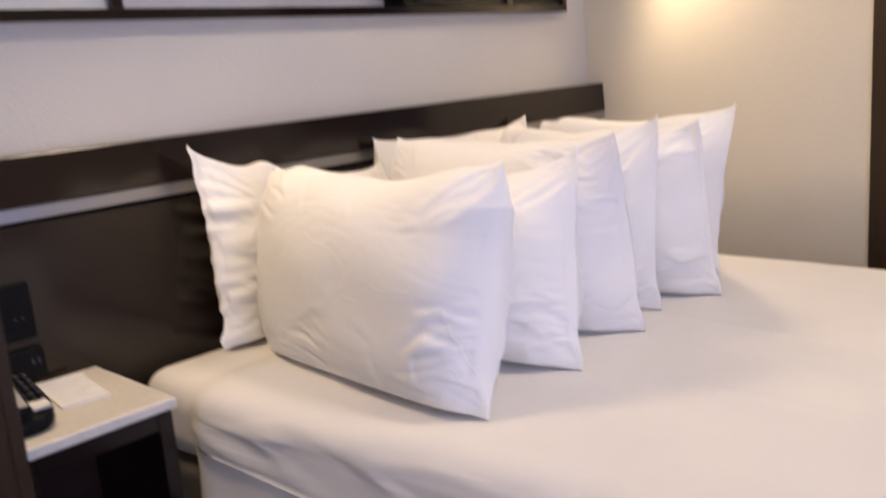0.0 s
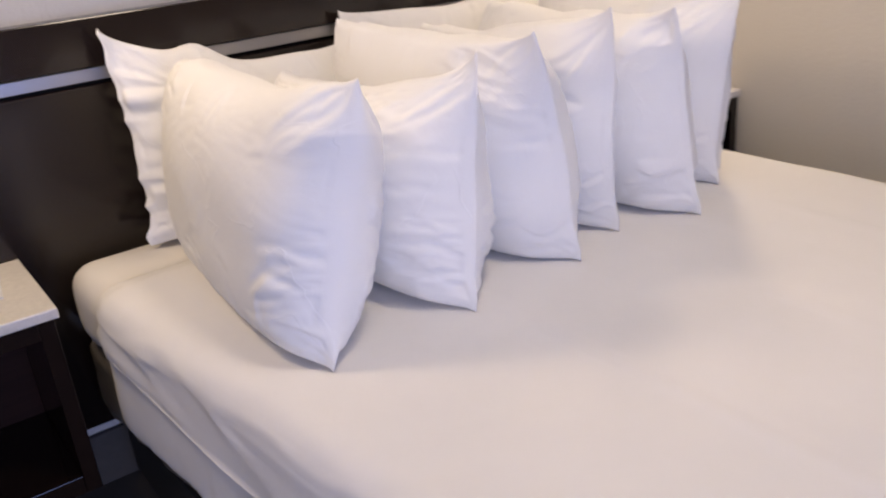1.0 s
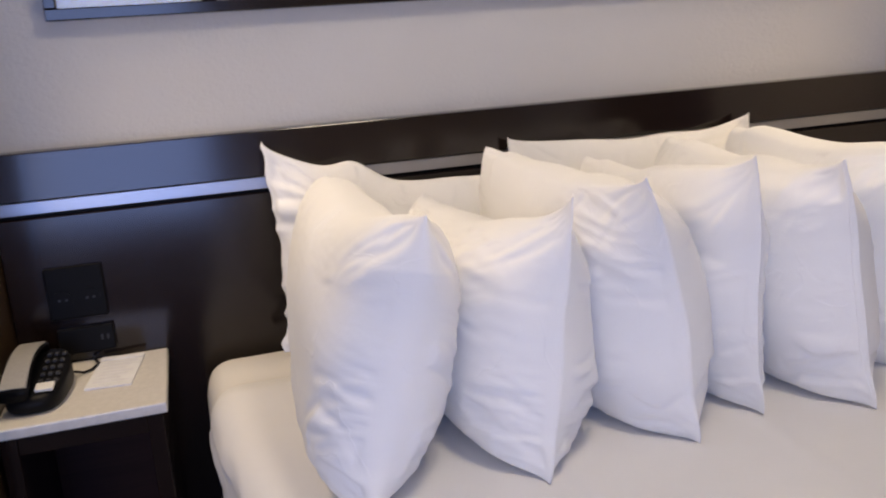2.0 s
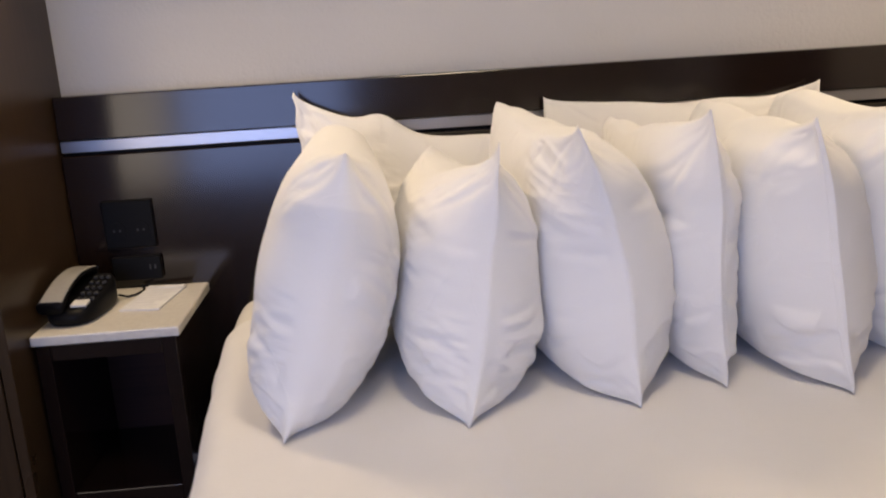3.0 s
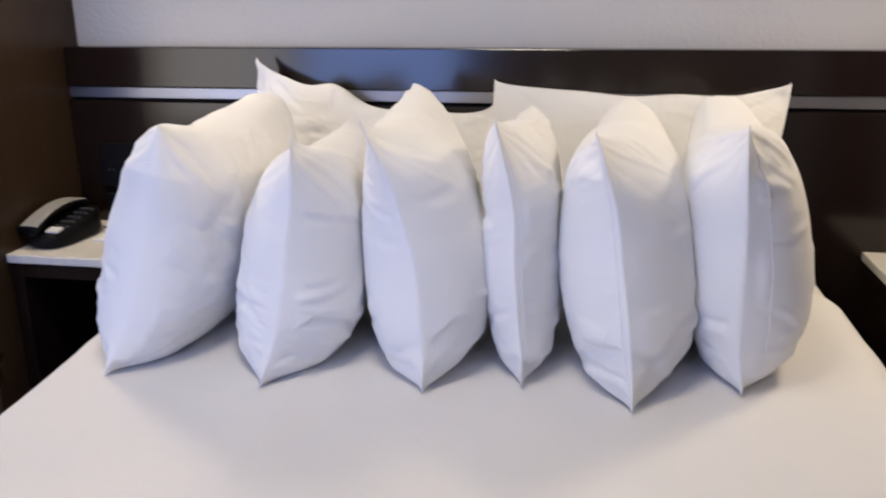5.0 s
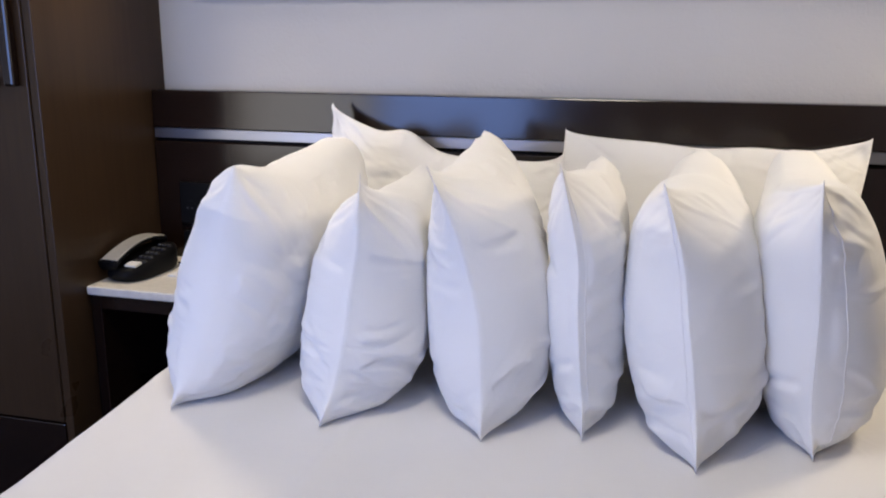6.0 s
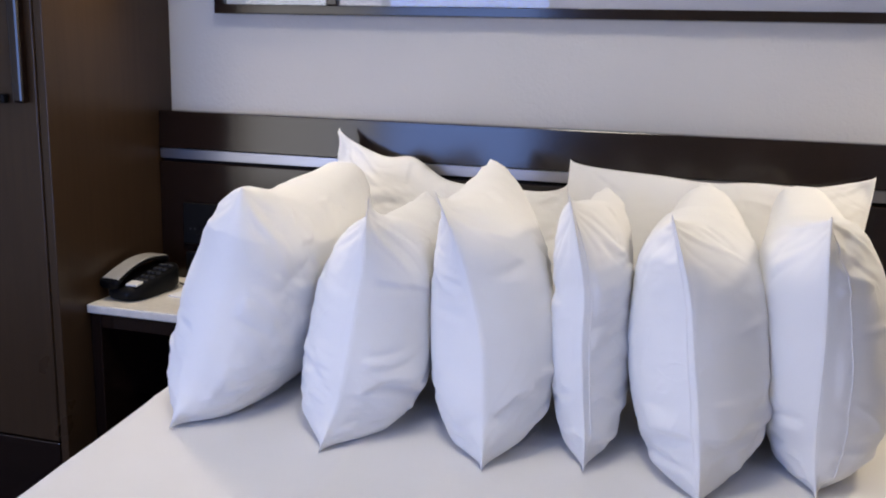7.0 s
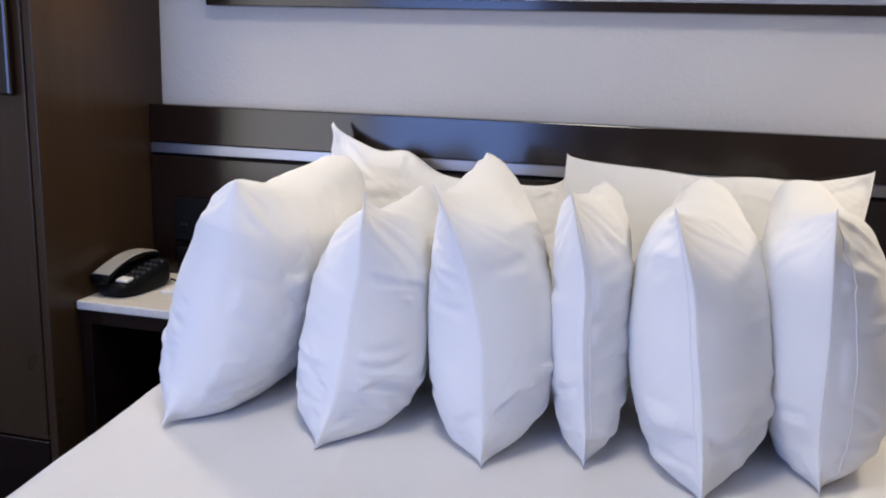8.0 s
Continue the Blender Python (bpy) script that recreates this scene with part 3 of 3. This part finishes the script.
def pillow(label, ft, fb, bt, bb, minus, plus, seed, dip=0.035, hem=1, gathers=0.0, peak=None, wall_y=None, round_back=0.0, round_front=0.0,
           fold=(0.2, 0.0, 0.0), band=(0.987, -1), slack=1.0, bow=0.0):
    """A stuffed pillow on its long edge. ft, fb, bt, bb: its four corners, front top, front bottom, back top and back bottom;
    minus, plus: depth, crown, belly and wedge of its two faces; gathers: how much longer the cloth is than the front edge."""
    form = PillowForm(ft, fb, bt, bb, minus, plus, seed, dip, peak, round_back, round_front, fold, bow, gathers)
    NS, NR = 140, 108
    S, R = (0.62 * np.linspace(0, 1, n + 1) + 0.38 * (1 - np.cos(np.linspace(0, np.pi, n + 1))) / 2 for n in (NS, NR))
    s, r = np.meshgrid(S, R, indexing="ij")
    mid = form.middle(s, r)
    low = BED_Z + 0.003
    rim = np.minimum(np.minimum(s, 1 - s) * form.size[0], np.minimum(r, 1 - r) * form.size[1])
    loose = ease(rim / 0.016)
    reach = [(np.hypot((s - cs) * form.size[0], (r - cr) * form.size[1]), np.arctan2(abs(r - cr) * form.size[1], abs(s - cs) * form.size[0] + 1e-6), k, w)
             for cs, cr, k, w in ((1, 1, 9, 1.0), (1, 0, 7, 1.1), (0, 1, 7, 0.5), (0, 0, 7, 0.8))]
    corner = sum(w * np.exp(-d / 0.085) for d, a, k, w in reach)
    front, foot, top = np.exp(-(1 - s) / 0.09), np.exp(-r / 0.15), np.exp(-(1 - r) / 0.10)
    sheets = {}
    for sign in (1, -1):
        side = seed * 5 + sign
        T = mid + sign * form.nrm * form.swell(s, r, sign)[..., None]
        # where the cloth is crumpled, pulled along the front edge, and gathered at foot and top
        patch = 0.12 + ease(ripple(s * 1.3, r * 1.1, side + 11, 1) / 0.9 - 0.15)
        tug = ease(0.1 + ripple(0 * s, r * 1.5, side + 12, 1))
        drag = ease(0.1 + ripple(s * 1.6, 0 * r, side + 13, 1))
        wu, wv = s + 0.10 * ripple(s * 1.2, r * 1.2, side + 20, 1), r + 0.12 * ripple(s * 1.1, r * 1.3, side + 21, 1)
        lines = 0.6 - 1.8 * np.abs(ripple(wu * 2.4 + wv * 1.5, wv * 3.6 - wu * 1.2, side + 22, 3))
        folds = slack * creases(s, r, form.size, side + 60) + slack * 0.0022 * patch * lines
        for d, a, k, w in reach:     # creases that run out of the corners
            bent = a * k + 5.0 * d / 0.2 + 1.6 * ripple(d * 5, a * 0.3, side + 23 + k, 1)
            folds = folds + slack * 0.0026 * w * np.exp(-d / 0.10) * ease(d / 0.03) * (0.5 - np.abs(np.sin(bent / 1.3 + side)))
        folds = folds + slack * 0.0020 * front * tug * (0.5 - np.abs(ripple(s * 1.4, wv * 5.5, side + 24, 1)))
        folds = folds + slack * 0.0022 * foot * drag * (0.5 - np.abs(ripple(wu * 5.0, r * 1.8 + s, side + 25, 1)))
        folds = folds + slack * 0.0018 * top * drag * (0.5 - np.abs(ripple(wu * 6.0, r * 1.4, side + 26, 1)))
        ss = slack * (0.005 * patch + 0.008 * corner + 0.006 * foot * drag + 0.005 * top * drag)
        sr = slack * (0.005 * patch + 0.008 * corner + 0.006 * front * tug)
        if gathers:
            pull = np.exp(-((1 - s) / 0.20) ** 2)
            sr = sr + 0.2 * gathers * pull
            folds = folds + 0.04 * gathers * pull * (0.55 - np.abs(ripple(s * 0.4, 5.5 * r + 0.6 * s, side + 27, 1)))
        sheets[sign] = crumple(T, ss, sr, folds, loose)
    verts, index, faces = [], {}, []

    def vert(i, j, sign):
        edge = i in (0, NS) or j in (0, NR)
        key = (i, j, 0 if edge else sign)
        if key not in index:
            p = (mid if edge else sheets[sign])[i, j].copy()
            if p[2] < low:
                p[2] = low + 0.0015 * (p[2] - low)
            if wall_y is not None and p[1] > wall_y:
                p[1] = wall_y
            index[key] = len(verts)
            verts.append(p)
        return index[key]

    for sign in (1, -1):
        for i in range(NS):
            for j in range(NR):
                q = [vert(i, j, sign), vert(i + 1, j, sign), vert(i + 1, j + 1, sign), vert(i, j + 1, sign)]
                faces.append(q if sign > 0 else q[::-1])
    ob = tagged(from_grid("pillow", verts, faces, M_CASE), label, "pillow", "pillows on the bed")

    # the sewn seam of the pillowcase along its front edge; an open end has a second one beside it
    for k in range(hem):
        hv, hf, n, m = [], [], NR - 2, 6
        col = int(np.argmin(abs(S - band[0])))
        for j in range(1, NR):
            p = mid[NS, j] - form.along * 0.0005
            thin = (0.0011 if hem == 2 else 0.0007) * min(1, 10 * min(R[j], 1 - R[j]) + 0.2)
            if k:
                p = sheets[band[1]][col, j] + band[1] * form.nrm * 0.0004
            for a in range(m):
                q = p + form.along * (thin * 0.8 * math.cos(2 * math.pi * a / m)) + form.nrm * (thin * math.sin(2 * math.pi * a / m))
                q[2] = max(q[2], low)
                hv.append(q)
        for i in range(n):
            for a in range(m):
                b = (a + 1) % m
                hf.append([m * i + a, m * i + b, m * i + m + b, m * i + m + a])
        hf += [list(range(m))[::-1], [m * n + a for a in range(m)]]
        from_grid("seam", hv, hf, M_CASE, True, ob, "stitched seam")
    return ob


def pillows():
    z = BED_Z + 0.004
    # the two that lie against the headboard
    pillow("plump white pillow leaning on the headboard with gathered edge", (-0.588, -0.062, 1.110), (-0.600, -0.110, z), (-0.002, -0.052, 1.006),
           (0.060, -0.105, z), (0.105, 0.44, 0.2, 11), (0.065, 0.44, 0.2, 11), 1, 0.062, 1, 0.16, (0.66, 0.032, 0.09), wall_y=-0.003, slack=1.3)
    pillow("plump white pillow leaning on the headboard", (0.672, -0.037, 1.060), (0.665, -0.110, z), (-0.002, -0.030, 1.060),
           (-0.035, -0.105, z), (0.060, 0.44, 0.2, 11), (0.105, 0.44, 0.2, 11), 2, 0.034, 1, wall_y=-0.003, slack=0.6)
    # the six that stand on edge in a row before them
    pillow("thick white pillow on its edge at the end of the row", (-0.436, -0.868, 1.078), (-0.567, -0.888, z), (-0.474, -0.220, 1.070),
           (-0.530, -0.205, z), (0.101, 0.42, -0.2, 11), (0.116, 0.36, 0.0, 10), 4, 0.045, 0, round_back=0.05, round_front=0.030, fold=(0.06, 0.006, 0.008), bow=0.020)
    pillow("white pillow on its edge with a dented top", (-0.219, -0.852, 1.070), (-0.289, -0.890, z), (-0.286, -0.255, 1.020),
           (-0.330, -0.250, z), (0.106, 0.44, 0.35, 10), (0.122, 0.34, 0.20, 11), 5, 0.060, 1, round_back=0.05, fold=(0.20, 0.003, 0.010), slack=0.95, bow=0.014)
    pillow("white pillow on its edge with a slanting front seam", (-0.108, -0.865, 1.086), (-0.017, -0.870, z), (-0.153, -0.252, 1.102),
           (-0.090, -0.250, z), (0.090, 0.40, 0.7, 9), (0.131, 0.46, -0.2, 11), 6, 0.045, 1, round_back=0.05, fold=(0.21, 0.006, 0.008), bow=0.026, slack=0.8)
    pillow("thin white pillow on its edge squeezed between others", (0.090, -0.850, 1.096), (0.138, -0.822, z), (0.100, -0.214, 1.050),
           (0.105, -0.215, z), (0.060, 0.30, 0.3, 12), (0.078, 0.34, 0.05, 10), 7, 0.040, 2, round_back=0.05, fold=(0.06, 0.006, 0.008), band=(0.987, 1), bow=0.012)
    pillow("plump white pillow on its edge with a stitched hem", (0.239, -0.868, 1.076), (0.314, -0.886, z), (0.305, -0.220, 1.076),
           (0.335, -0.215, z), (0.113, 0.43, 0.15, 10), (0.115, 0.46, -0.25, 9), 8, 0.040, 2, round_back=0.05, fold=(0.20, 0.012, 0.010), band=(0.992, -1), bow=0.012)
    pillow("plump white pillow on its edge with an open hem", (0.450, -0.862, 1.088), (0.490, -0.797, z), (0.480, -0.225, 1.080),
           (0.510, -0.225, z), (0.083, 0.30, 0.1, 10), (0.124, 0.32, 0.25, 10), 9, 0.035, 2, round_back=0.05, fold=(0.08, 0.006, 0.010), band=(0.960, 1), slack=1.0)


# ---- bedside tables and what stands there ----
def bedside_table(x0, x1, label):
    yf, yb, zt = -0.338, -0.002, 0.660
    t = tagged(empty("bedside_table", ((x0 + x1) / 2, -0.17, 0.255)), label, "bedside table", "bedside tables")
    part("tabletop", box((x0, yf, zt - 0.022), (x1, yb, zt), 0.004, 3), M_TOP, t, "pale stone top")
    a, b, z1 = x0 + 0.006, x1 - 0.010, zt - 0.0225
    part("side", box((a, yf + 0.006, 0.255), (a + 0.030, yb, z1), 0.0015), M_LAM_X, t)
    part("side", box((b - 0.030, yf + 0.006, 0.255), (b, yb, z1), 0.0015), M_LAM_X, t)
    part("top_rail", box((a + 0.0305, yf + 0.006, 0.602), (b - 0.0305, yb, z1), 0.0015), M_LAM_X, t)
    part("bottom_panel", box((a + 0.0305, yf + 0.006, 0.255), (b - 0.0305, yb, 0.295), 0.0015), M_LAM_X, t)
    part("back_panel", box((a + 0.0305, yb - 0.014, 0.2955), (b - 0.0305, yb, 0.6015)), M_NICHE, t, "dark reddish niche back")
    under(t)


def telephone():
    """A corded desk telephone: black wedge of a base, keys, and a curved silver handset along its side."""
    z = 0.6605
    t = tagged(empty("telephone", (-1.085, -0.18, z)), "black and silver corded desk telephone on a bedside table", "telephone")
    pose_m = pose(-1.082, -0.180, z, 0, 0, -4)
    # base: a low oval shell whose top rises to the back
    bm = bmesh.new()
    n, hoops = 40, []
    for k, lift, shrink in ((0, 0.0, 0.90), (0, 0.005, 0.96), (0, 0.013, 1.0), (1, -0.008, 1.0), (1, -0.001, 0.965), (1, 0.003, 0.88), (1, 0.004, 0.55)):
        hoop = []
        for i in range(n):
            ca, sa = math.cos(2 * math.pi * i / n), math.sin(2 * math.pi * i / n)
            x = 0.056 * math.copysign(abs(ca) ** 0.62, ca) * shrink
            y = -0.006 + 0.106 * math.copysign(abs(sa) ** 0.72, sa) * shrink
            hoop.append(bm.verts.new((x, y, lift + k * (0.030 + 0.16 * (y + 0.11)))))
        hoops.append(hoop)
    for lower, upper in zip(hoops, hoops[1:]):
        for i in range(n):
            bm.faces.new([lower[i], lower[(i + 1) % n], upper[(i + 1) % n], upper[i]])
    bm.faces.new(hoops[0][::-1]), bm.faces.new(hoops[-1])
    bmesh.ops.recalc_face_normals(bm, faces=bm.faces)
    bm.transform(pose_m)
    part("base", bm, M_BLACK, t, "black oval base", True)
    # handset: a bowed silver bar with a deeper ear and mouth piece
    bm = bmesh.new()
    rings = []
    for i in range(17):
        u = i / 16
        y = -0.112 + 0.205 * u
        zc = 0.036 + 0.044 * math.sin(math.pi * (0.10 + 0.62 * u)) + 0.006 * u
        deep = 0.007 + 0.012 * max(0, 1 - u / 0.16) ** 0.7 + 0.012 * max(0, 1 - (1 - u) / 0.16) ** 0.7
        half = 0.027 + 0.003 * (2 * u - 1) ** 2
        ring = []
        for k in range(12):
            a = 2 * math.pi * k / 12
            ca, sa = math.cos(a), math.sin(a)
            px = half * math.copysign(abs(ca) ** 0.55, ca)
            pz = (0.006 if sa > 0 else deep) * math.copysign(abs(sa) ** 0.7, sa)
            ring.append(bm.verts.new((-0.024 + px, y, zc + pz)))
        rings.append(ring)
    for r0, r1 in zip(rings, rings[1:]):
        for k in range(12):
            bm.faces.new([r0[k], r0[(k + 1) % 12], r1[(k + 1) % 12], r1[k]])
    bm.faces.new(rings[0][::-1]), bm.faces.new(rings[-1])
    bmesh.ops.recalc_face_normals(bm, faces=bm.faces)
    bm.transform(pose_m)
    handset = part("handset", bm, M_BLACK, t, "curved black handset", True)
    bm = bmesh.new()
    rows = []
    for i in range(17):
        u = 0.02 + 0.96 * i / 16
        y = -0.112 + 0.205 * u
        zc = 0.0405 + 0.044 * math.sin(math.pi * (0.10 + 0.62 * u)) + 0.006 * u
        half = 0.0255 + 0.003 * (2 * u - 1) ** 2
        rows.append([bm.verts.new((-0.024 + a * half, y, zc + b)) for a, b in ((-1, -0.003), (-0.8, 0.0022), (0.8, 0.0022), (1, -0.003))])
    for a, b in zip(rows, rows[1:]):
        for k in range(4):
            bm.faces.new([a[k], a[(k + 1) % 4], b[(k + 1) % 4], b[k]])
    bm.faces.new(rows[0][::-1]), bm.faces.new(rows[-1])
    bmesh.ops.recalc_face_normals(bm, faces=bm.faces)
    bm.transform(pose_m)
    part("handset_cover", bm, M_SILVER, handset, "silver-grey cover strip")
    plate = box((-0.017, -0.014, -0.002), (0.017, 0.014, 0.0045), 0.0018)
    plate.transform(pose_m @ pose(0.026, -0.078, 0.0415, 9, 0, 0))
    part("label_plate", plate, M_PLATE, t, "small silver label plate")
    for r in range(5):
        for c in range(3):
            y = -0.060 + 0.026 * r
            key = box((0.010 + 0.0140 * c, y, 0), (0.0185 + 0.0140 * c, y + 0.011, 0.0068), 0.0016)
            key.transform(pose_m @ Matrix.Translation((0, 0, 0.0435 + 0.18 * (y + 0.055))))
            part("key", key, M_KEY, t)
    # the cord that leaves at the back
    cu = bmesh.new()
    pts = [Vector((-1.030, -0.105, z + 0.012)), Vector((-1.012, -0.098, z + 0.004)), Vector((-0.996, -0.085, z + 0.004)), Vector((-0.985, -0.050, z + 0.004)),
           Vector((-1.000, -0.010, z + 0.006))]
    for a, b in zip(pts, pts[1:]):
        rod(a, b, 0.0028, 8, cu)
    part("cord", cu, M_BLACK, t, "thin black cord", True)
    under(t)
    under(handset)


def notepad():
    z = 0.6605
    n = tagged(empty("notepad", (-0.945, -0.115, z)), "white printed card lying on the bedside table", "notepad")
    m = pose(-0.946, -0.118, z, 0, 0, -7)
    bm = box((-0.046, -0.090, 0), (0.046, 0.090, 0.004), 0.0008)
    bm.transform(m)
    part("paper_block", bm, M_PAPER, n)
    bm = box((-0.046, 0.070, 0.0042), (0.046, 0.090, 0.007), 0.001)
    bm.transform(m)
    part("binding", bm, M_PAPER, n)
    for i in range(7):
        y = 0.050 - 0.019 * i
        bm = box((-0.036, y, 0.0041), (0.036 - 0.010 * (i % 3), y + 0.006, 0.0045))
        bm.transform(m)
        part("print_bar", bm, M_INK, n, "pale line of print")
    under(n)


def outlets():
    # the square unit with two round sockets and the flat one below it, beside the telephone
    a = tagged(empty("power_outlet", (-1.012, 0.0, 0.818)), "black square double socket on the headboard", "outlet", "outlets")
    part("plate", box((-1.072, -0.010, 0.760), (-0.952, -0.0005, 0.877), 0.004), M_BLACK, a)
    for x in (-1.040, -0.984):
        part("socket", rod((x, -0.0105, 0.805), (x, -0.0125, 0.805), 0.021, 24), M_BLACK, a)
        for d in (-0.007, 0.007):
            part("contact", rod((x + d, -0.0136, 0.805), (x + d, -0.0146, 0.805), 0.003, 10), M_SOCKET, a)
    under(a)
    specs = (("flat black socket unit above the bedside table", -1.064, -0.947, 0.6805, 0.739), ("flat black socket unit beside the far table", 0.995, 1.112, 0.690, 0.752))
    for label, x0, x1, z0, z1 in specs:
        b = tagged(empty("power_outlet", ((x0 + x1) / 2, 0.0, z0)), label, "outlet", "outlets")
        part("plate", box((x0, -0.016, z0), (x1, -0.0005, z1), 0.004), M_BLACK, b)
        for d in (0.088, 0.100):
            part("contact", box((x0 + d, -0.0180, z0 + 0.026), (x0 + d + 0.005, -0.0162, z0 + 0.038), 0.0008), M_SOCKET, b)
        under(b)


room()
headboard()
wardrobe()
picture()
wall_lamp(-1.066, 1)
wall_lamp(1.105, -1)
ceiling_lamp()
bed()
bedside_table(-1.148, -0.842, "dark floating bedside table with a pale top and open niche")
bedside_table(0.880, 1.205, "dark floating bedside table with a bare pale top")
pillows()
telephone()
notepad()
outlets()
